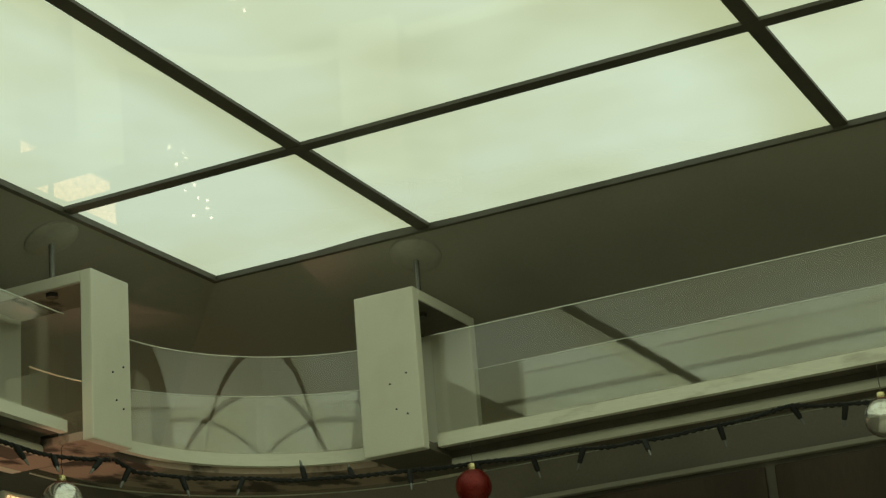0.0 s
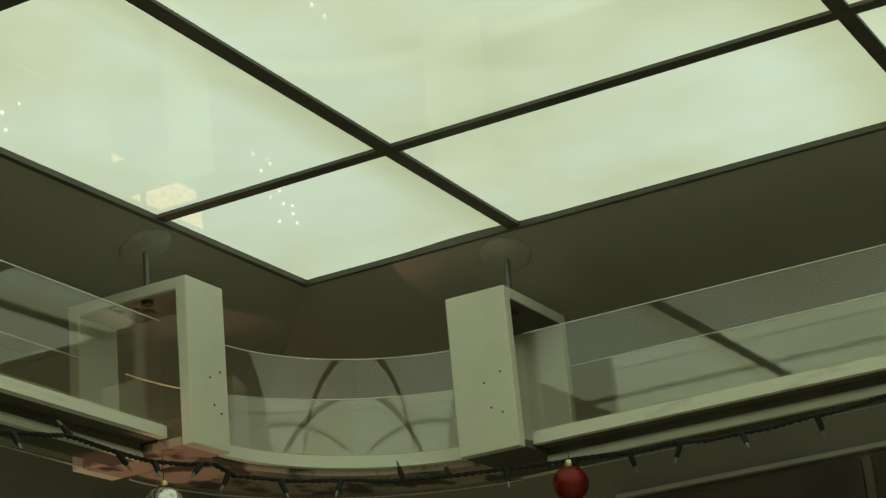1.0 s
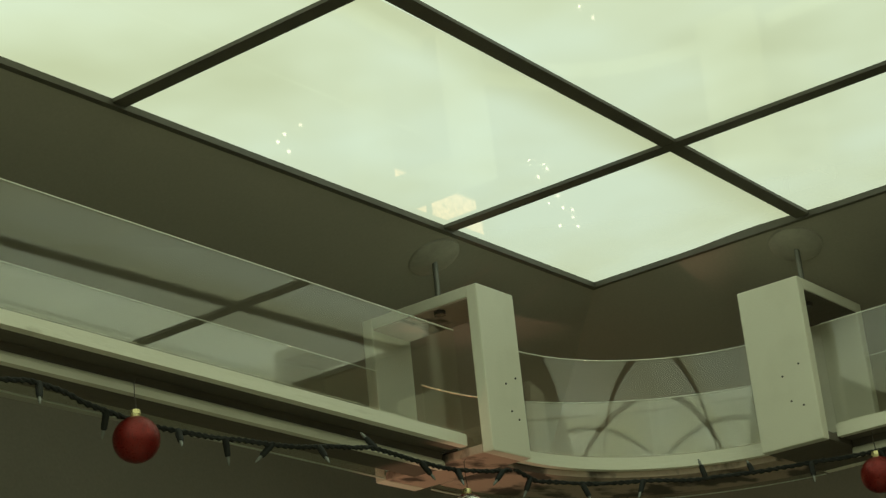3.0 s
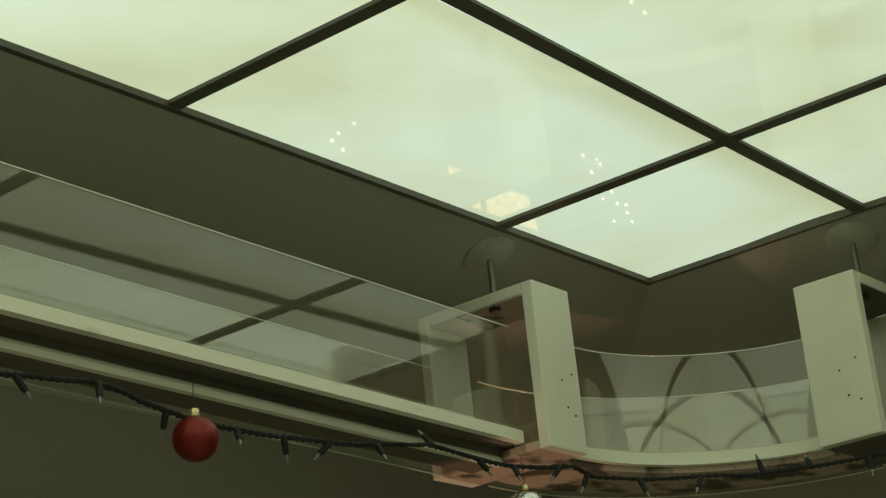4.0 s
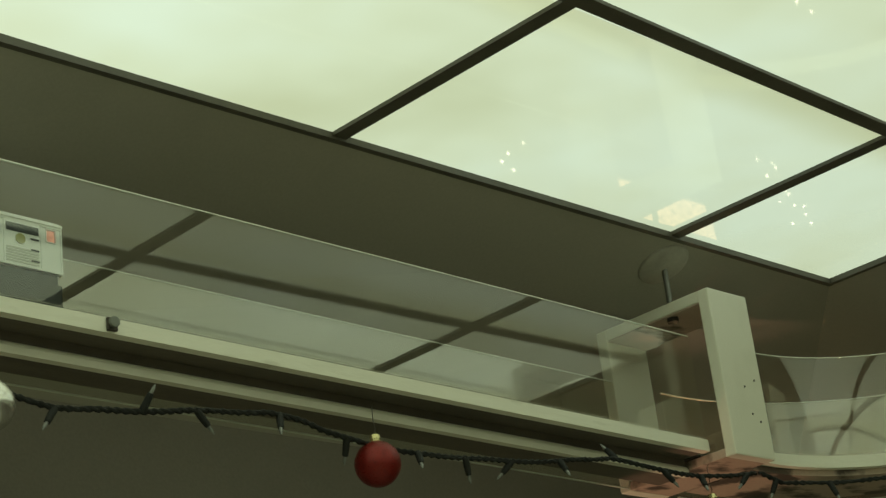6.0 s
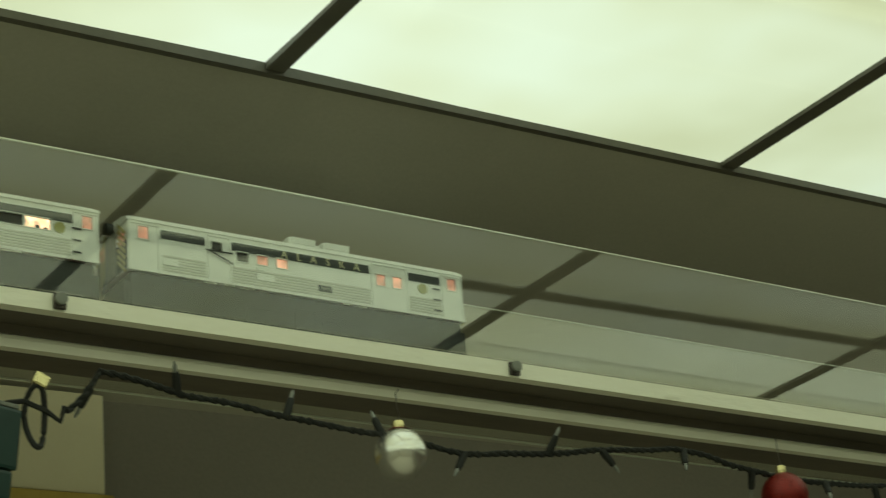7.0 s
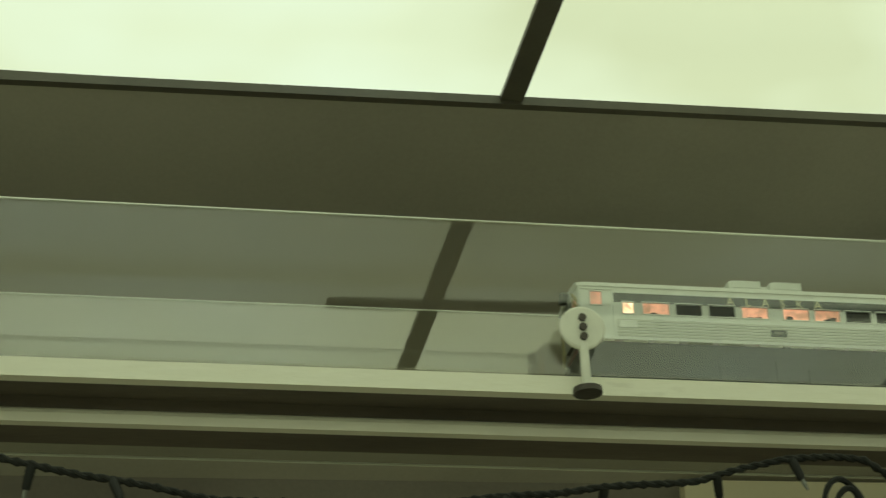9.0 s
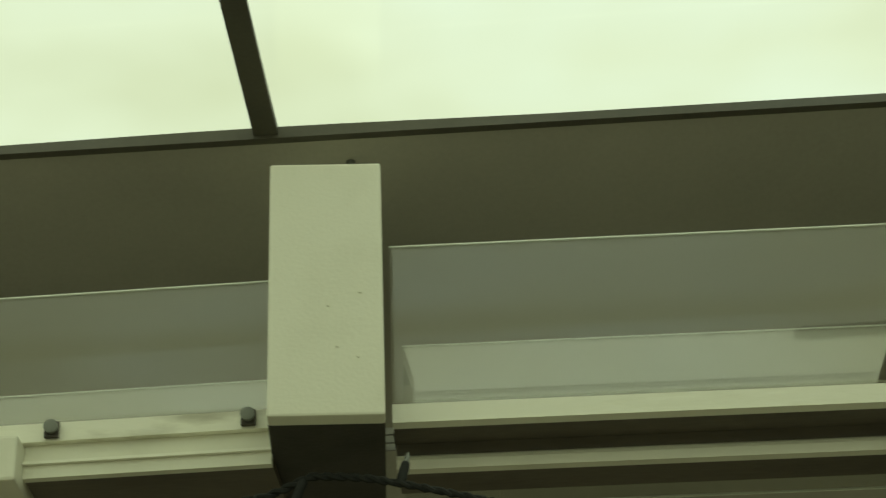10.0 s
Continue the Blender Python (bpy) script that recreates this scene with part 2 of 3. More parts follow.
ys = [0.0] + [-0.359 - 0.622 * k for k in range(6)] + [Y0]


def lift(x, y):
    """Warped panel rims: they stand a little off their ledge between the bars."""
    e = 0.0
    if x > -0.10:
        e += 0.010 * (1 + x / 0.10) * max(0, math.sin((y + 0.55) * 5.2)) ** 2 if y < -0.5 else 0.0
        e += 0.004 * (1 + x / 0.10) * max(0, math.sin((-y - 0.15) * 12)) ** 2 if -0.4 < y < -0.15 else 0.0
    if y > -0.10:
        e += 0.003 * (1 + y / 0.10) * max(0, math.sin((x + 0.70) * 5.2)) ** 2 if x < -0.7 else 0.0
    return e


bm = bmesh.new()
uvl = bm.loops.layers.uv.new("UVMap")
for x1, x0 in zip(xs, xs[1:]):
    for y1, y0 in zip(ys, ys[1:]):
        N = 10
        sag = random.uniform(0.001, 0.003)
        g = [[bm.verts.new((x0 + (x1 - x0) * i / N, y0 + (y1 - y0) * j / N, H - sag * 16 * (i / N) * (1 - i / N) * (j / N) * (1 - j / N) + lift(x0 + (x1 - x0) * i / N, y0 + (y1 - y0) * j / N))) for j in range(N + 1)] for i in range(N + 1)]
        for i in range(N):
            for j in range(N):
                f = bm.faces.new((g[i][j], g[i][j + 1], g[i + 1][j + 1], g[i + 1][j]))
                for lp, (u, v) in zip(f.loops, ((i, j), (i, j + 1), (i + 1, j + 1), (i + 1, j))):
                    lp[uvl].uv = (u / N, v / N)
tagged(part("ceiling", bm, M_PANEL, smooth=True), "backlit luminous ceiling of glossy pale green acrylic panels", "ceiling", kind="structure")
grid = tagged(new("ceiling_grid"), "dark bronze T-bar grid holding the luminous ceiling panels", "ceiling grid", kind="structure")
for x in xs[1:-1]:
    part("bar", boxed(x - 0.0105, x + 0.0105, Y0, -0.001, H - 0.005, H + 0.02), M_TBAR, grid)
for k, y in enumerate(ys[1:-1]):
    skew = pose(0, y, 0, 0, 0, 1.1 if k == 0 else 0)      # the first cross bar was hung a little aslant
    part("bar", boxed(X0 / (2 if k == 0 else 1), -0.001, -0.0105, 0.0105, H - 0.0045, H + 0.02, 0, skew), M_TBAR, grid)

# sloped brown soffit round the luminous ceiling
W, DROP = 0.46, 0.190
ZS = H - 0.006


def soffit(name, x0, y0, x1, y1):
    """A mitred frame side: inner edge from (x0, y0) to (x1, y1), the rest outward."""
    bm = bmesh.new()
    cx, cy = X0 / 2, Y0 / 2
    inner = [(x0, y0), (x1, y1)]
    outer = [(x + math.copysign(W, x - cx), y + math.copysign(W, y - cy)) for x, y in inner]
    lo = [bm.verts.new((*p, ZS)) for p in inner] + [bm.verts.new((*p, ZS - DROP)) for p in outer[::-1]]
    hi = [bm.verts.new((*p, ZS + 0.06)) for p in inner] + [bm.verts.new((*p, ZS + 0.06)) for p in outer[::-1]]
    bm.faces.new(lo)
    bm.faces.new(hi[::-1])
    for k in range(4):
        bm.faces.new((lo[k], lo[(k + 1) % 4], hi[(k + 1) % 4], hi[k]))
    tagged(part(name, bm, M_SOFFIT), "matt brown painted sloping soffit round the luminous ceiling", "soffit", kind="structure")


soffit("soffit_north", X0, 0, 0, 0)
soffit("soffit_east", 0, 0, 0, Y0)
soffit("soffit_south", 0, Y0, X0, Y0)
soffit("soffit_west", X0, Y0, X0, 0)
bm = bmesh.new()
box(bm, X0, 0.010, -0.003, 0.010, ZS - 0.0025, H + 0.004)
box(bm, -0.003, 0.010, Y0, -0.0035, ZS - 0.0023, H + 0.0038)
tagged(part("trim", bm, M_TBAR), "dark bronze edge trim of the luminous ceiling", "trim", kind="structure")

tagged(part("wall_north", boxed(X0 - W, W + 0.1, W, W + 0.1, 0, 2.62), M_WALL), "dark brown painted wall", "wall", kind="structure")
tagged(part("wall_east", boxed(W, W + 0.1, Y0 - W, W, 0, 2.62), M_WALL), "dark brown painted wall", "wall", kind="structure")
tagged(part("wall_south", boxed(X0 - W, W + 0.1, Y0 - W - 0.1, Y0 - W, 0, 2.62), M_PALE), "plain pale wall", "wall", kind="structure")
tagged(part("wall_west", boxed(X0 - W - 0.1, X0 - W, Y0 - W, W, 0, 2.62), M_PALE), "plain pale wall", "wall", kind="structure")
tagged(part("floor", boxed(X0 - W - 0.1, W + 0.1, Y0 - W - 0.1, W + 0.1, -0.1, 0), M_FLOOR), "pale tiled floor", "floor", kind="structure")


# ---- shelf runs ----
def shelf(name, label, path, group="train shelf runs", kind="straight"):
    th = empty(name, label, "shelf", group)
    part("front_strip", sweep(path, rect(0, 0.012, 2.2885, 2.3045)), M_STRIP, th, "worn cream-painted edge strip")
    part("rail_lip", sweep(path, rect(0.0075, 0.0118, 2.3046, 2.3085)), M_STRIP, th)
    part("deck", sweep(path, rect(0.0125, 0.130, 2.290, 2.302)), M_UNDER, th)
    if kind == "curved":
        part("bottom_plate", sweep(path, rect(0.0125, 0.130, 2.280, 2.2895)), M_PINK, th, "bare reddish plywood underside")
    elif kind == "short":
        part("face_board", sweep(path, rect(0.0065, 0.0122, 2.2725, 2.2884)), M_CREAM, th)
        part("bead", sweep(path, rect(0.001, 0.0122, 2.2700, 2.2724)), M_STRIP, th)
        part("lower_strip", sweep(path, rect(0.0045, 0.0122, 2.2590, 2.2699)), M_CREAM, th)
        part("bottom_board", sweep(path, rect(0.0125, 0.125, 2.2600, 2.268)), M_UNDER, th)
    else:
        part("fascia", sweep(path, [(0.0400, 2.2655), (0.0500, 2.2655), (0.0500, 2.2795), (0.0445, 2.2795), (0.0415, 2.2770), (0.0400, 2.2735)]), M_CREAM, th)
        # upper part of the fascia, coloured dark for the shade under the deck
        part("shaded_fascia_top", sweep(path, rect(0.0445, 0.0500, 2.2797, 2.2898)), M_UNDER, th)
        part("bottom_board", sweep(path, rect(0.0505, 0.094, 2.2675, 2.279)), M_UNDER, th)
    # cream strip in the underside's dark tone, as it lies in shade
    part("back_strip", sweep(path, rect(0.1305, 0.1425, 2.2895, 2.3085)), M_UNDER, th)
    return th


shelf("train_shelf", "cream-painted wooden shelf for a model train, hung below the ceiling", run_left)
shelf("train_shelf", "cream-painted wooden shelf for a model train, running along the second wall", run_right)
shelf("train_shelf", "curved cream-painted corner piece of the train shelf", corner_path, kind="curved")
west = shelf("train_shelf", "short cream-painted train shelf with a beaded front beyond the end frame", run_west, kind="short")
part("bracket", boxed(-3.034, -3.000, -0.004, 0.120, 2.284, 2.3232, 0.003), M_CREAM, west, "cream-painted bracket board under the strip")


def sheet(path, o, label, top):
    """An upright clear screen; those behind the track reach below the deck."""
    th = empty("acrylic_screen", label, "clear screen", "clear screens of the train shelf")
    back = o > 0.01
    zb, zt = 2.278 if back else 2.309, top
    prof = [(o, zb), (o + 0.003, zb), (o + 0.003, zt), (o, zt)]
    ob = part("pane", sweep(path, prof), M_PLEXI_BACK if back else M_PLEXI, th, "", True)
    ob.visible_shadow = False
    part("top_edge", sweep(path, rect(o + 0.0004, o + 0.0026, zt + 0.0002, zt + 0.0014)), M_EDGE, th, "bright polished top edge")
    if back:
        part("bottom_edge", sweep(path, rect(o + 0.0002, o + 0.0028, zb - 0.0016, zb - 0.0002)), M_EDGE, th, "bright polished bottom edge")


for path, shape, top in ((run_left, "long straight", 2.452), (run_right, "long straight", 2.452), (corner_path, "curved", 2.452), (run_west, "short straight", 2.424)):
    sheet(path, 0.003, shape + " clear acrylic screen in front of the model track", top)
    sheet(path, 0.144, shape + " clear acrylic screen behind the model track", top - 0.021)


# ---- hanging frames ----
def hanging_frame(m, label, w, under):
    """A box frame round the track; local x along the track, y to the back, origin at its front left bottom."""
    end = "end" in label
    d, h, t = YB - YF, 0.229 if end else 0.236, 0.018
    th = empty("shelf_frame", label, "frame", "hanging frames")
    part("front_board", boxed(0, w, 0, t, 0, h, 0.0022), M_CREAM, th, "cream-painted front board with small screw heads")
    part("back_board", boxed(0, w, d - t, d, 0, h, 0.0022), M_CREAM, th)
    part("top_board", boxed(0, w, t, d - t, h - t + 0.002, h, 0.0015), M_CREAM, th)
    # under carries the wood tone; the end frame's is darkened for shade
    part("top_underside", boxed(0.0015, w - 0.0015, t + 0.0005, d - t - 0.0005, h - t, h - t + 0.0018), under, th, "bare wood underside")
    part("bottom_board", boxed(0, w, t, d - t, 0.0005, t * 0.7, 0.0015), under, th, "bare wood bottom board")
    for fx, fz in ((0.52, 0.42), (0.80, 0.47), (0.60, 0.26), (0.78, 0.22)):
        part("screw", cyl(bmesh.new(), 0.0014, 0.0016, pose(w * fx, -0.0004, h * fz, 90)), M_CREAM if end else M_SCREW, th)
    th.matrix_world = m
    rod = empty("hanger_rod", "painted steel hanger rod with a round canopy on the sloping soffit", "hanger rod", "hanger rods")
    fx, dy = (0.16, 0.075) if under is M_PINK else (0.72, 0.075)
    across = dy + YF if not end else dy - 0.052
    up = ZS - across * DROP / W - (m.translation.z + h)      # from the frame's top to the soffit
    part("rod", cyl(bmesh.new(), 0.004, up + 0.010, pose(0, 0, (up - 0.014) / 2)), M_RODM, rod)
    if not end:
        lean = pose(0, 0, up, -math.degrees(math.atan2(DROP, W)))
        part("canopy", lathe(bmesh.new(), [(0.012, -0.010), (0.030, -0.008), (0.038, -0.003), (0.040, 0.004)], lean, 28), M_CANOPY, rod, "round brown canopy", True)
    part("nut", cyl(bmesh.new(), 0.009, 0.006, pose(0, 0, -t - 0.003), 6), M_SCREW, rod)
    rod.matrix_world = m @ pose(w * fx, dy, h)
    return th


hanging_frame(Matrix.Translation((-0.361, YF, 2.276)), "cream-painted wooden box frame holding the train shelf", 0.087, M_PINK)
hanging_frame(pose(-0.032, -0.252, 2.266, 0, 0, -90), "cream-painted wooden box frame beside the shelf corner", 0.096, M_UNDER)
hanging_frame(Matrix.Translation((-2.795, -0.052, 2.3035)) @ pose(0, 0, 0, 0, 0, 4.5), "cream-painted wooden end frame of the long shelf run", 0.091, M_SHADED_WOOD)


# ---- track ----
def track(path, length, label):
    th = empty("model_track", label, "track", "model track")
    for o in (0.062, 0.078, 0.094):
        part("rail", sweep(path, rect(o - 0.001, o + 0.001, 2.3055, 2.3115)), M_RAIL, th)
    me = mesh_of(boxed(-0.005, 0.005, -0.024, 0.024, 0, 0.0033), "tie", M_TIE)
    n = max(2, int(length / 0.04))
    for k in range(n):
        f = (k + 0.5) / n * (len(path) - 1)
        i = min(int(f), len(path) - 2)
        q = [a + (b - a) * (f - i) for a, b in zip(path[i], path[i + 1])]
        tie = new("tie", me)
        tie.parent = th
        tie.matrix_local = pose(q[0] + q[2] * 0.078, q[1] + q[3] * 0.078, 2.3022 + rise(q[0], q[1]), 0, 0, math.degrees(math.atan2(q[3], q[2])) - 90)


track([(-2.721, YS, 0, 1), (-0.256, YS, 0, 1)], 2.5, "straight three-rail model railway track on dark ties")
track([(YS, -0.256, 1, 0), (YS, -3.0, 1, 0)], 2.7, "straight three-rail model railway track along the second wall")
track([(-3.22, YS, 0, 1), (-2.7215, YS, 0, 1)], 0.5, "short three-rail model railway track beyond the end frame")
track(corner_path, 0.5, "curved three-rail model railway track in the corner")


# ---- the model train ----
def holed(bm, length, z0, z1, y, t, holes):
    """A wall in the xz plane, t thick towards +y, with rectangular holes (x0, x1, z0, z1)."""
    ax = sorted({0.0, length, *[h[0] for h in holes], *[h[1] for h in holes]})
    az = sorted({z0, z1, *[h[2] for h in holes], *[h[3] for h in holes]})
    for xa, xb in zip(ax, ax[1:]):
        for a, b in zip(az, az[1:]):
            cx, cz = (xa + xb) / 2, (a + b) / 2
            if any(h[0] < cx < h[1] and h[2] < cz < h[3] for h in holes):
                continue
            box(bm, xa, xb, y, y + t, a, b)
    return bm


def word(parent, text, size, m, material):
    cu = bpy.data.curves.new("lettering", "FONT")
    cu.body, cu.size, cu.extrude, cu.align_x, cu.align_y = text, size, 0.0003, "CENTER", "CENTER"
    cu.space_character = 2.8
    tmp = bpy.data.objects.new("tmp", cu)
    scene.collection.objects.link(tmp)
    me = bpy.data.meshes.new_from_object(tmp.evaluated_get(bpy.context.evaluated_depsgraph_get()))
    bpy.data.objects.remove(tmp)
    me.materials.clear()
    me.materials.append(material)
    ob = new("lettering", me)
    ob.parent, ob.matrix_local = parent, m
    return ob


CL, CW = 0.380, 0.070       # car length and width
SILL, EAVE, ROOF = 0.051, 0.1015, 0.112   # above the rail heads


def rail_car(label, wins, doors, bands, letters, plates, roundel, hump, m):
    th = empty("model_rail_car", label, "model train", "model train cars")
    hw = CW / 2
    holes = [(a * CL, b * CL, zc - hh, zc + hh) for a, b, zc, hh, _ in wins]
    body = holed(bmesh.new(), CL, SILL, EAVE, -hw, 0.0022, holes)
    holed(body, CL, SILL, EAVE, hw - 0.0022, 0.0022, holes)
    for xa in (0.0, CL - 0.0022):
        box(body, xa, xa + 0.0022, -hw + 0.0023, hw - 0.0023, SILL, EAVE)
    body = part("body", body, M_SILVER, th, "silver fluted metal body")
    roof = bmesh.new()
    n, rings = 10, []
    for x, s in ((-0.001, 0.80), (0.006, 0.97), (0.012, 1), (CL - 0.012, 1), (CL - 0.006, 0.97), (CL + 0.001, 0.80)):
        rings.append([roof.verts.new((x, -(hw + 0.0012) * math.cos(math.pi * k / n) * (0.94 + 0.06 * s), EAVE + (ROOF - EAVE) * s * math.sin(math.pi * k / n) ** 0.7)) for k in range(n + 1)])
    for a, b in zip(rings, rings[1:]):
        for k in range(n):
            roof.faces.new((a[k], a[k + 1], b[k + 1], b[k]))
        roof.faces.new((a[0], b[0], b[n], a[n]))
    roof.faces.new(rings[0])
    roof.faces.new(rings[-1])
    part("roof", roof, M_SILVER, th)
    hp = bmesh.new()
    for a, b in ((hump - 0.092, hump - 0.008), (hump + 0.012, hump + 0.096)):
        box(hp, a * CL, b * CL, -0.026, 0.026, ROOF - 0.006, ROOF + 0.0075, 0.004)
        for k in range(9):
            xx = (a + (b - a) * (k + 1.2) / 10.4) * CL
            box(hp, xx, xx + 0.0016, -0.0275, 0.0275, ROOF - 0.001, ROOF + 0.006)
    box(hp, (hump - 0.01) * CL, (hump + 0.014) * CL, -0.02, 0.02, ROOF - 0.005, ROOF + 0.004)
    part("radiator_housing", hp, M_SILVER, th, "ribbed roof radiator housing")
    sk = boxed(0.004, CL - 0.004, -hw + 0.003, hw - 0.003, 0.007, SILL - 0.001, 0.002)
    for x, w, z0, z1 in ((0.33, 0.12, 0.012, 0.030), (0.47, 0.06, 0.010, 0.036), (0.55, 0.13, 0.013, 0.028)):
        box(sk, x * CL, (x + w) * CL, -hw + 0.0018, -hw + 0.004, z0, z1, 0.0009)
    part("underframe", sk, M_SKIRT, th, "black underframe with equipment boxes")
    for x in (0.13, 0.23, 0.77, 0.87):
        for s in (-1, 1):
            part("wheel", cyl(bmesh.new(), 0.0095, 0.004, pose(x * CL, s * 0.0165, 0.0098, 90), 20), M_SKIRT, th)
    for x in (0.18, 0.82):
        part("truck", boxed((x - 0.085) * CL, (x + 0.085) * CL, -0.030, 0.030, 0.006, 0.020, 0.002), M_SKIRT, th)
        part("step", boxed((x - 0.022) * CL, (x + 0.022) * CL, -hw + 0.0004, -hw + 0.004, 0.004, 0.0085, 0.001), M_GREY, th)
    for a, b in bands["flute"]:
        bm = bmesh.new()
        for k in range(6):
            z = SILL + 0.0025 + k * 0.0029
            box(bm, a * CL, b * CL, -hw - 0.0008, -hw, z, z + 0.0018)
        part("fluting", bm, M_FLUTE, th)
    part("sill_line", boxed(0, CL, -hw - 0.0011, -hw - 0.0001, SILL - 0.0012, SILL + 0.0012), M_SILVER, th)
    for a, b in bands["dark"]:
        part("letterboard", boxed(a * CL, b * CL, -hw - 0.0007, -hw, EAVE - 0.0145, EAVE - 0.0058), M_BAND, th, "dark painted letterboard")
    for a, b in doors:
        bm = bmesh.new()
        for xa in (a, b):
            box(bm, xa * CL - 0.0006, xa * CL + 0.0006, -hw - 0.0012, -hw, SILL, EAVE - 0.002)
        box(bm, a * CL, b * CL, -hw - 0.0012, -hw, EAVE - 0.0032, EAVE - 0.002)
        part("door_frame", bm, M_SILVER, th)
    for (a, b, zc, hh, kind) in wins:
        fr = bmesh.new()
        for q in ((a * CL - 0.0009, a * CL, zc - hh, zc + hh), (b * CL, b * CL + 0.0009, zc - hh, zc + hh), (a * CL - 0.0009, b * CL + 0.0009, zc - hh - 0.0009, zc - hh), (a * CL - 0.0009, b * CL + 0.0009, zc + hh, zc + hh + 0.0009)):
            box(fr, q[0], q[1], -hw - 0.0009, -hw + 0.001, q[2], q[3])
        w = part("window", fr, M_SILVER, th)
        part("pane", boxed(a * CL, b * CL, -hw + 0.0014, -hw + 0.0019, zc - hh, zc + hh), {"d": M_WIN, "l": M_LIT, "b": M_LITB, "p": M_LITP}[kind], w, {"d": "dark unlit pane", "l": "warm lit pane", "b": "bright lit pane", "p": "dim pink lit pane"}[kind])
        if kind in "lb" and b - a > 0.05:
            st = bmesh.new()
            for k in range(random.choice((2, 2, 3))):
                x = (a + (b - a) * random.uniform(0.08, 0.78)) * CL
                box(st, x, x + random.uniform(0.0025, 0.0052), -hw + 0.0006, -hw + 0.0012, zc - hh, zc - hh + random.uniform(0.0015, 0.0048), 0.0005)
            part("seat_back", st, M_SKIRT, w)
    word(th, "ALASKA", 0.0112, pose((letters[0] + letters[1]) / 2 * CL, -hw - 0.0009, EAVE - 0.0103, 90), M_LETTER)
    for x, z, wd, ht, dark in plates:
        pl = part("number_plate" if dark else "side_plate", boxed(x * CL - wd, x * CL + wd, -hw - 0.0016, -hw - 0.0006, z - ht, z + ht, 0.0003), M_BAND if dark else M_SILVER, th)
        if dark:
            part("marking", boxed(x * CL - wd * 0.55, x * CL + wd * 0.55, -hw - 0.0019, -hw - 0.0016, z - ht * 0.35, z + ht * 0.35), M_GREY, pl)
    part("emblem", cyl(bmesh.new(), 0.0056, 0.001, pose(roundel * CL, -hw - 0.0008, EAVE - 0.0215, 90), 24), M_GOLD, th, "round olive-gold emblem")
    for k in range(3):
        part("grab_iron", boxed((roundel + 0.032) * CL, (roundel + 0.056) * CL, -hw - 0.0018, -hw - 0.0008, SILL + 0.006 + 0.012 * k, SILL + 0.0075 + 0.012 * k), M_BAND, th)
    for xe, s in ((0, -1), (CL, 1)):
        bm = bmesh.new()
        for k in range(7):
            for sy in (-1, 1):
                g = box(bm, -0.0005, 0.0005, -0.0016, 0.0016, -0.011, 0.011, 0, pose(xe + s * 0.0006, sy * 0.022, SILL + 0.006 + k * 0.0065, 48 * sy))
        part("end_plate", boxed(xe + s * 0.0001, xe + s * 0.0004, -0.034, 0.034, SILL + 0.001, SILL + 0.030), M_BAND, th)
        part("chevron_stripes", bm, M_STRIPE, th, "slanting yellow warning stripes")
        part("end_door", boxed(xe + s * 0.0001, xe + s * 0.0035, -0.010, 0.010, SILL + 0.001, EAVE - 0.004, 0.0006), M_GREY, th)
        part("coupler", boxed(xe + s * 0.001, xe + s * 0.016, -0.005, 0.005, 0.016, 0.026, 0.002), M_SKIRT, th)
        part("headlight", cyl(bmesh.new(), 0.006, 0.008, pose(xe + s * 0.004, 0, EAVE + 0.003, 0, 90), 16), M_SKIRT, th)
        for sy in (-1, 1):
            part("end_window", boxed(xe + s * 0.0001, xe + s * 0.0009, sy * 0.022 - 0.005, sy * 0.022 + 0.005, EAVE - 0.022, EAVE - 0.010), M_LITP, th, "dim pink lit pane")
        part("pilot", boxed(xe - 0.002 if s < 0 else xe - 0.004, xe + 0.004 if s < 0 else xe + 0.002, -0.030, 0.030, 0.007, 0.040, 0.001), M_SKIRT, th)
    th.matrix_world = m
    return th


ZW = EAVE - 0.0200
coach_wins = [(0.028, 0.056, EAVE - 0.0115, 0.0066, "p"), (0.106, 0.132, ZW, 0.0056, "b")]
for a, k in ((0.155, "l"), (0.236, "d"), (0.318, "d"), (0.400, "l"), (0.503, "l"), (0.582, "l"), (0.660, "d"), (0.738, "d"), (0.808, "b")):
    coach_wins.append((a, a + 0.064, ZW, 0.0056, k))
coach_wins.append((0.955, 0.982, EAVE - 0.0115, 0.0066, "p"))
combi_wins = [(0.028, 0.056, EAVE - 0.0115, 0.0066, "p"), (0.232, 0.262, EAVE - 0.0130, 0.0045, "d"), (0.303, 0.337, ZW, 0.0050, "d"), (0.362, 0.394, ZW, 0.0050, "p"), (0.420, 0.452, ZW, 0.0050, "l"),
              (0.722, 0.750, EAVE - 0.0195, 0.0062, "p"), (0.774, 0.802, EAVE - 0.0195, 0.0062, "l"), (0.950, 0.978, EAVE - 0.0115, 0.0066, "p")]
FRONT = -2.135
TILT = math.degrees(0.0132)


def on_rail(x):
    return pose(x, YS + 0.078, 2.3117 + rise(x, YS), 0, TILT, 0)


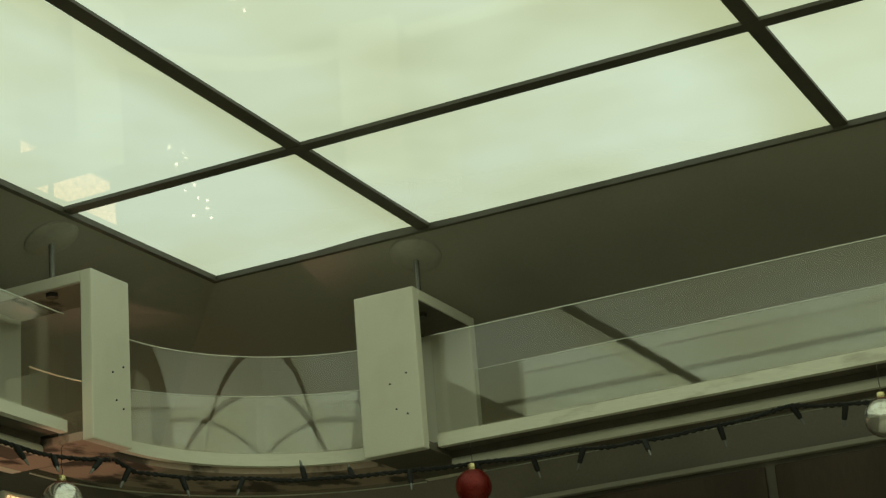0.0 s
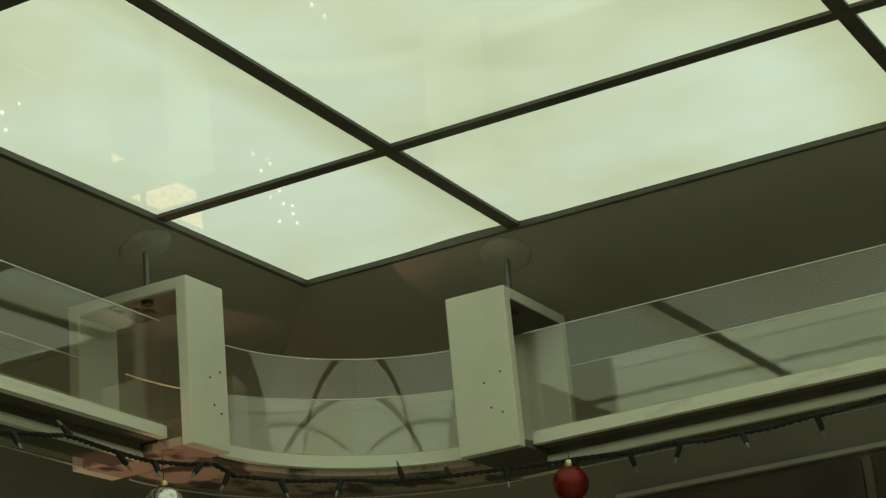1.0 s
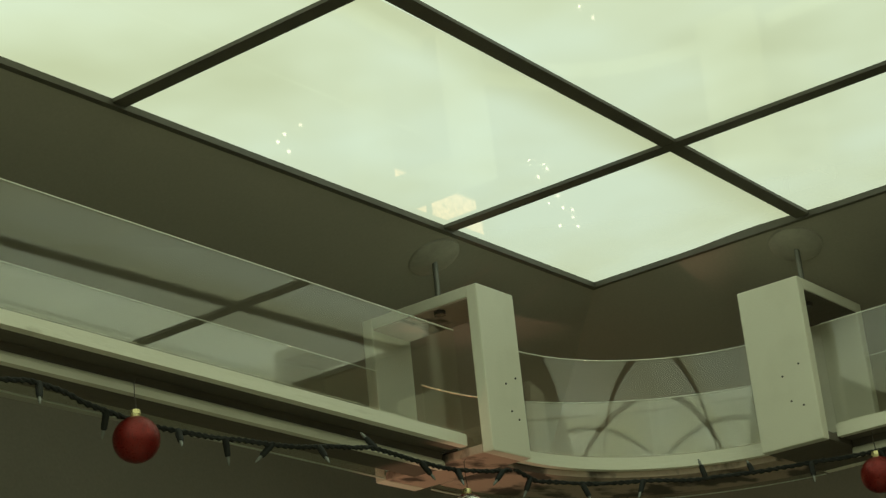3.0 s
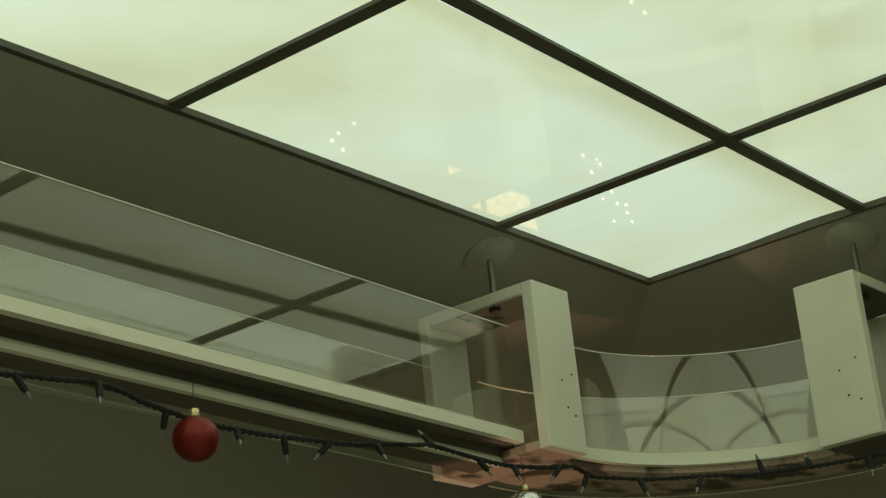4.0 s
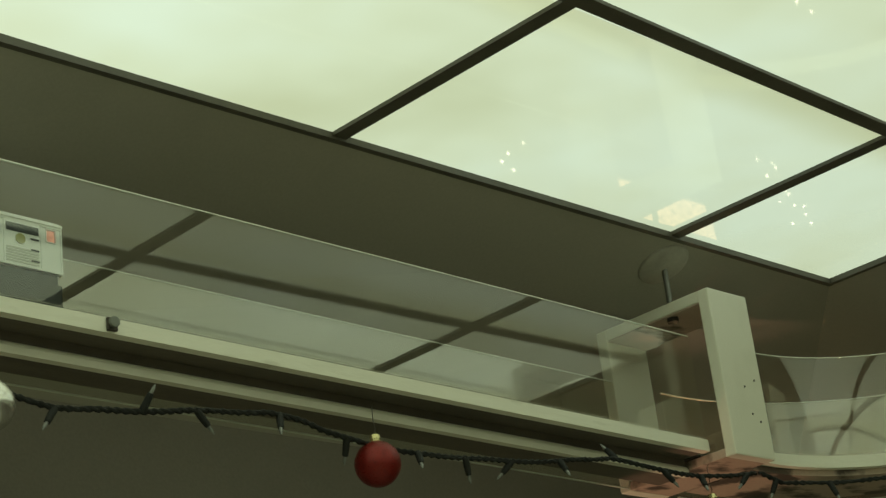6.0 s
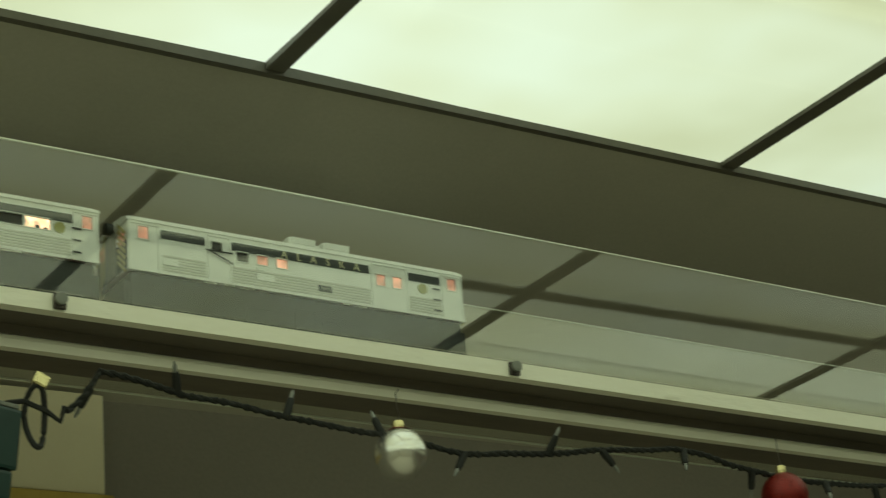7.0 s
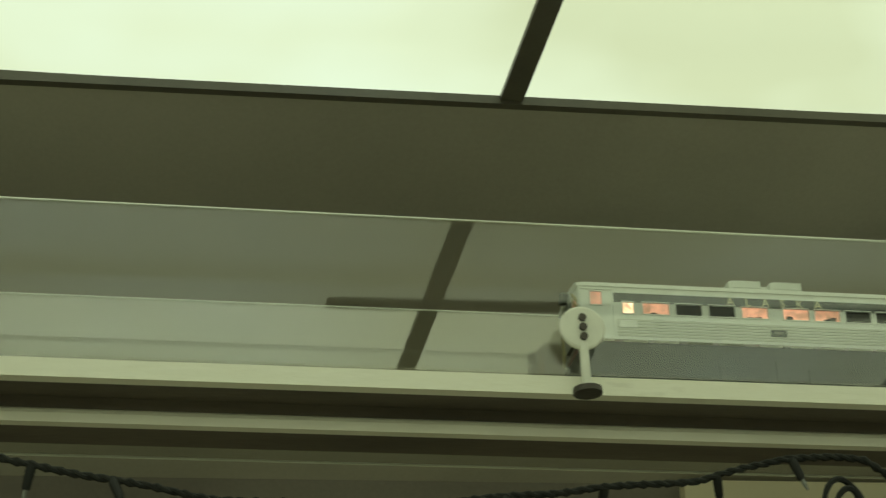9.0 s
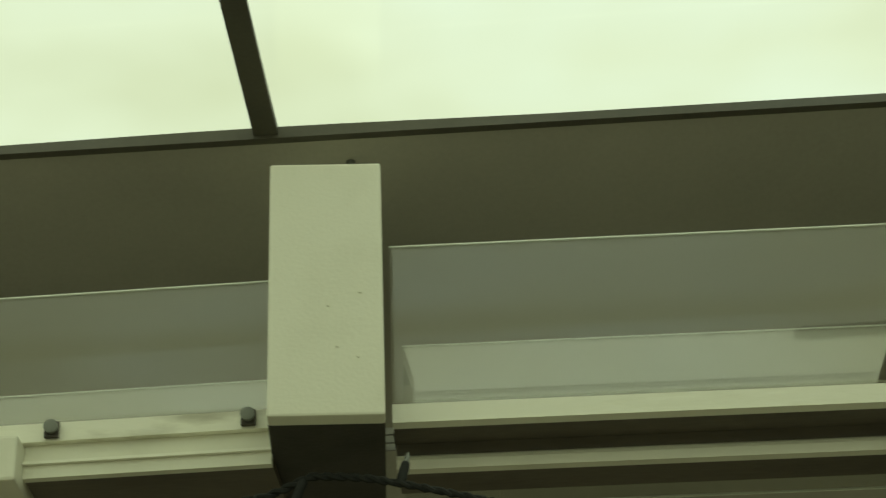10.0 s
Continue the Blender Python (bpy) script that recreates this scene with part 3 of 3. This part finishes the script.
rail_car("silver model railcar with warm lit windows on the shelf track", coach_wins, [(0.005, 0.083), (0.932, 0.995)],
         {"flute": [(0.09, 0.925)], "dark": [(0.085, 0.930)]}, (0.36, 0.605), [(0.485, SILL + 0.0105, 0.0075, 0.0033, True), (0.115, SILL + 0.014, 0.0085, 0.0036, False), (0.19, SILL + 0.0205, 0.004, 0.0014, False), (0.27, SILL + 0.0205, 0.004, 0.0014, False), (0.84, SILL + 0.0205, 0.004, 0.0014, False)],
         0.896, 0.475, on_rail(FRONT))
combi = rail_car("silver model baggage railcar coupled behind the passenger car", combi_wins, [(0.005, 0.083), (0.222, 0.285), (0.708, 0.818), (0.932, 0.995)],
         {"flute": [(0.095, 0.215), (0.29, 0.70), (0.825, 0.925)], "dark": [(0.09, 0.213), (0.29, 0.70), (0.825, 0.925)]}, (0.43, 0.675), [(0.56, SILL + 0.0105, 0.0075, 0.0033, True), (0.115, SILL + 0.012, 0.0085, 0.0036, False), (0.385, SILL + 0.012, 0.010, 0.0036, False), (0.37, SILL + 0.0205, 0.004, 0.0014, False)],
         0.868, 0.565, on_rail(FRONT + CL + 0.029))
part("baggage_door_bar", tube(bmesh.new(), [(0.215 * CL, -0.037, EAVE - 0.019), (0.290 * CL, -0.037, EAVE - 0.019)], 0.0008, 6), M_BAND, combi)
part("baggage_door_bar", tube(bmesh.new(), [(0.225 * CL, -0.037, EAVE - 0.019), (0.290 * CL, -0.037, EAVE - 0.030)], 0.0008, 6), M_BAND, combi)


# ---- clips and signal on the strip ----
def clip(x, y=YS):
    th = empty("strip_clip", "small black clip screwed to the shelf strip", "clip", "strip clips")
    part("base", boxed(-0.006, 0.006, -0.004, 0, -0.007, 0.007, 0.0012), M_SCREW, th)
    part("ring", lathe(bmesh.new(), [(0.0035, 0), (0.0058, 0.0005), (0.0058, 0.004), (0.0035, 0.0045)], pose(0, -0.004, 0.0015, 90), 16), M_GREY, th)
    th.location = (x, y - 0.0003, 2.297 + rise(x, y))


for x in (-1.322, -1.813):
    clip(x)
clip(-2.818)
clip(-2.977, YS + 0.003)

sig = empty("signal_disc", "white round model railway signal with a dark light column", "railway signal")
part("base", cyl(bmesh.new(), 0.0125, 0.005, pose(0, -0.013, 2.286), 24), M_SCREW, sig, "black round base")
part("post", tube(bmesh.new(), [(0, -0.013, 2.288), (0, -0.013, 2.330)], 0.0042, 10), M_SIG, sig)
disc = part("disc", lathe(bmesh.new(), [(0.0185, -0.002), (0.020, -0.001), (0.020, 0.002), (0.018, 0.003)], pose(0, -0.013, 2.344, 90), 32), M_SIG, sig, "white round target disc")
for k in (-1, 0, 1):
    part("lamp", cyl(bmesh.new(), 0.0034, 0.005, pose(0, -0.016, 2.344 + k * 0.0088, 90), 16), M_SCREW, disc)
part("bracket", boxed(-0.005, 0.005, -0.013, 0, 2.286, 2.292), M_SCREW, sig)
sig.location = (-2.149, YS, rise(-2.149, YS))

# ---- light string ----
YG = -0.012


def sag(anchors, per=14):
    out = []
    for (x0, y0, z0, d), (x1, y1, z1, _) in zip(anchors, anchors[1:]):
        for k in range(per):
            f = k / per
            out.append((x0 + (x1 - x0) * f, y0 + (y1 - y0) * f, z0 + (z1 - z0) * f - d * 4 * f * (1 - f)))
    out.append(anchors[-1][:3])
    return out


def twisted(pts, r=0.0021, turns=0.022):
    """Two strands wound about a path, a little uneven."""
    bms = []
    for ph in (0, math.pi):
        q, s = [], 0.0
        fine = []
        for a, b in zip(pts, pts[1:]):
            a, b = Vector(a), Vector(b)
            n = max(1, int((b - a).length / 0.006))
            fine += [a.lerp(b, k / n) for k in range(n)]
        for i, p in enumerate(fine):
            if i:
                s += (p - fine[i - 1]).length
            w = 2 * math.pi * s / turns + ph
            jig = noise.noise(p * 14) * 0.004
            q.append(p + Vector((0, r * 0.8 * math.cos(w), r * 0.8 * math.sin(w) + jig)))
        bms.append(tube(bmesh.new(), q, r, 6))
    return bms


def light_string(label, anchors, tilt_seed, spacing=0.088):
    th = empty("light_string", label, "string lights", "string lights")
    pts = sag(anchors)
    for bm in twisted(pts):
        part("wire", bm, M_WIRE, th)
    rnd = random.Random(tilt_seed)
    run, nxt = 0.0, 0.03
    for a, b in zip(pts, pts[1:]):
        a, b = Vector(a), Vector(b)
        run += (b - a).length
        if run > nxt:
            nxt += spacing * rnd.uniform(0.75, 1.25)
            up = rnd.random() < 0.12
            m = Matrix.Translation(b + Vector((0, 0, noise.noise(b * 14) * 0.004))) @ pose(0, 0, 0, rnd.uniform(-30, 30), (180 if not up else 0) + rnd.uniform(-40, 40), rnd.uniform(0, 360))
            so = part("socket", lathe(bmesh.new(), [(0.0034, 0), (0.0041, 0.004), (0.0036, 0.017), (0.0030, 0.020)], m, 10), M_WIRE, th)
            part("bulb", lathe(bmesh.new(), [(0.0019, 0.020), (0.0020, 0.025), (0.0007, 0.030)], m, 10), M_BULB, so, "clear unlit mini bulb")
    return th


light_string("dark green mini light string hanging under the train shelf", [
    (-3.05, YG, 2.215, 0.006), (-2.80, YG, 2.257, 0.0), (-2.766, YG, 2.271, -0.002), (-2.709, YG, 2.262, 0.0), (-2.62, YG, 2.237, 0.0), (-2.541, YG, 2.224, 0.012), (-2.247, YG, 2.211, 0.0),
    (-2.158, YG, 2.222, 0.0), (-2.065, YG, 2.230, 0.0), (-1.986, YG, 2.252, -0.003), (-1.916, YG, 2.249, 0.0), (-1.885, YG, 2.226, 0.0)], 3)
light_string("dark green mini light string sagging below the shelf", [
    (-1.816, YG, 2.210, 0.004), (-1.785, YG, 2.249, -0.002), (-1.705, YG, 2.236, 0.0), (-1.594, YG, 2.226, 0.001), (-1.484, YG, 2.218, 0.004), (-1.377, YG, 2.210, 0.0), (-1.307, YG, 2.217, 0.0), (-1.239, YG, 2.225, 0.0),
    (-1.145, YG, 2.239, -0.002), (-1.075, YG, 2.226, 0.0), (-1.017, YG, 2.219, 0.001), (-0.869, YG, 2.219, 0.002), (-0.712, YG, 2.232, 0.0), (-0.600, YG, 2.247, 0.001), (-0.422, YG, 2.243, 0.002), (-0.330, YG - 0.028, 2.252, 0.0)], 5)
light_string("dark green mini light string round the shelf corner", [
    (-0.330, YG - 0.028, 2.252, 0.0), (-0.287, -0.043, 2.242, 0.002), (-0.199, -0.131, 2.230, 0.001), (-0.091, -0.239, 2.231, 0.0), (-0.033, -0.297, 2.236, 0.0), (YG, -0.379, 2.238, 0.002), (YG, -0.549, 2.228, 0.001), (YG, -0.671, 2.222, 0.0), (YG, -0.750, 2.223, 0.0),
    (YG, -0.866, 2.232, 0.001), (YG, -0.987, 2.216, 0.004), (YG, -1.25, 2.226, 0.008), (YG, -1.6, 2.225, 0.012), (YG, -2.2, 2.215, 0.0)], 8)


# ---- ornaments ----
def ball(kind, x, y, ztop, r, label, hook_to):
    th = empty("ornament", label, "ornament", "hanging ornaments")
    zc = ztop - r - 0.008
    prof = [(r * math.sin(a), -r * math.cos(a)) for a in [math.pi * k / 20 for k in range(1, 20)]]
    part("ball", lathe(bmesh.new(), prof, pose(0, 0, zc), 36), M_RED if kind == "red" else M_WHITE, th, smooth=True)
    if kind != "red":
        part("collar", lathe(bmesh.new(), [(r * 0.50, r * 0.87), (r * 0.36, r * 0.945), (r * 0.2, r * 0.99)], pose(0, 0, zc + 0.0006), 28), M_RED, th, "red painted top", True)
    part("cap", lathe(bmesh.new(), [(0.0056, 0), (0.0060, 0.004), (0.0055, 0.0085), (0.0026, 0.010)], pose(0, 0, zc + r - 0.0015), 18), M_CAP, th, "gold crimped cap")
    part("hook", tube(bmesh.new(), [(0, 0, zc + r + 0.008), (0.002, 0, zc + r + 0.014), (0, 0, zc + r + 0.02), (0, 0, hook_to - 0.004), (0.004, 0, hook_to)], 0.0006, 5), M_SCREW, th, "thin wire hook")
    th.location = (x, y, 0)
    return th


ball("red", -0.996, YG, 2.231, 0.0255, "red glittered ball ornament with a gold cap hanging from the shelf", 2.266)
ball("red", -0.012, -0.409, 2.236, 0.0250, "red glittered ball ornament hanging near the shelf corner", 2.266)
ball("white", -1.481, YG, 2.234, 0.0258, "white satin ball ornament with a red top and gold cap", 2.266)
ball("white", -0.405, YG, 2.222, 0.026, "white satin ball ornament hanging below the box frame", 2.262)
ball("white", -0.008, -0.980, 2.230, 0.0252, "white satin ball ornament hanging along the second wall", 2.266)

# ---- plug and cable loops ----
plug = empty("light_plug", "dark green plug of the string lights with loose cables", "plug")
part("housing", boxed(-0.013, 0.013, -0.010, 0.010, -0.040, 0.012, 0.003, pose(0, 0, 0, 8, 0, 20)), M_PLUG, plug)
part("plug_face", boxed(-0.011, 0.011, -0.008, 0.008, 0.0125, 0.0165, 0.001, pose(0, 0, 0, 8, 0, 20)), M_GREY, plug)
part("side_outlet", boxed(-0.022, -0.010, -0.007, 0.007, -0.002, 0.010, 0.002, pose(0, 0, 0, 8, 0, 20)), M_PLUG, plug)
part("lower_plug", boxed(-0.010, 0.010, -0.008, 0.008, -0.066, -0.0405, 0.003, pose(0, 0, 0, 8, 0, 20)), M_PLUG, plug)
for k, (cx, cz, rx, rz) in enumerate(((-0.066, 0.020, 0.017, 0.020), (-0.061, 0.014, 0.012, 0.017), (0.03, 0.008, 0.009, 0.028))):
    part("cable_loop", tube(bmesh.new(), [(cx + rx * math.cos(a), 0.004 * math.sin(2 * a + k), cz + rz * math.sin(a)) for a in [2 * math.pi * j / 28 for j in range(29)]], 0.0026, 6), M_WIRE, plug)
part("cable", tube(bmesh.new(), [(-0.018, 0, 0.037), (-0.010, 0, 0.030), (-0.003, 0, 0.016)], 0.0024, 6), M_WIRE, plug)
part("cable", tube(bmesh.new(), [(0.004, 0, 0.018), (0.020, 0.002, 0.022), (0.04, 0.0, 0.014), (0.052, 0, 0.006), (0.056, 0, 0.020)], 0.0024, 6), M_WIRE, plug)
part("gold_tag", boxed(-0.007, 0.007, -0.003, 0.003, -0.006, 0.006, 0.002, pose(0.033, -0.004, 0.040, 0, 25, 0)), M_CAP, plug, "shiny gold tag")
plug.location = (-1.874, YG, 2.193)

# ---- wall pieces seen below the shelf ----
tagged(part("wall_panel", boxed(-1.925, -1.583, W - 0.02, W - 0.001, 2.2855, 2.4025, 0.002), M_BEIGE), "plain beige panel on the brown wall", "panel", kind="structure")
tagged(part("trim_board", boxed(-2.235, -1.574, W - 0.024, W - 0.0005, 2.18, 2.2845, 0.002), M_YELLOW), "ochre painted board below the beige panel", "trim", kind="structure")


# ---- second wall: ledge and dark panelling ----
tagged(part("trim_ledge", boxed(W - 0.018, W - 0.0005, -3.2, -0.28, 2.270, 2.278, 0.002), M_SOFFIT), "thin brown ledge along the brown wall", "trim", kind="structure")
bm = bmesh.new()
for k in range(8):
    y = -0.30 - 0.40 * k
    box(bm, W - 0.012, W - 0.001, y - 0.385, y, 1.2, 2.262, 0.004)
tagged(part("wall_panelling", bm, M_PANELING), "dark stained wood wall panelling below a ledge", "panelling", kind="structure")

# ---- warm fairy lights and an added glow box in the corner, below the shelf ----
M_SPARK = glow("warm_led", (1.0, 0.88, 0.62), 5.5)


def fairy_lights(label, stops):
    """Single lamps along a thin wire that wanders from one to the next."""
    th = empty("fairy_lights", label, "fairy lights", "fairy lights")
    pts = []
    for a, b in zip(stops, stops[1:]):
        a, b = Vector(a), Vector(b)
        pts += [a.lerp(b, k / 6) + Vector((0, 0, -0.006 * math.sin(math.pi * k / 6))) for k in range(6)]
    pts.append(Vector(stops[-1]))
    part("wire", tube(bmesh.new(), pts, 0.0007, 5), M_CAP, th)
    for p in stops:
        part("led", lathe(bmesh.new(), [(0.001, -0.0032), (0.0028, -0.0014), (0.0028, 0.0014), (0.001, 0.0032)], Matrix.Translation(p), 10), M_SPARK, th)


fairy_lights("warm white fairy lights on a thin wire down the wall", [(W - 0.012, y, z) for y, z in ((0.293, 2.297), (0.334, 2.282), (0.302, 2.265), (0.302, 2.240), (0.323, 2.226), (0.354, 2.197), (0.332, 2.186), (0.338, 2.174), (0.368, 2.152), (0.300, 2.03), (0.205, 1.910), (0.231, 1.873))])
fairy_lights("few warm white fairy lights on the brown wall", [(x, W - 0.010, z) for x, z in ((-0.135, 2.218), (-0.179, 2.253), (-0.198, 2.276), (-0.172, 2.288))])

# unseen emitter, added to give the ceiling panel its warm mirrored patch
M_ADDED_GLOW = glow("added_warm_glow", (1.0, 0.60, 0.28), 1.35)
added_glow_box = empty("added_glow_box", "unseen shallow warm glowing box added on the brown wall", "wall lamp")
part("housing", boxed(0.03, 0.34, W - 0.030, W - 0.001, 2.244, 2.345, 0.003), M_CREAM, added_glow_box)
part("glow_face", boxed(0.038, 0.332, W - 0.0335, W - 0.0305, 2.252, 2.337, 0.001), M_ADDED_GLOW, added_glow_box, "added warm glow mirrored in the ceiling")
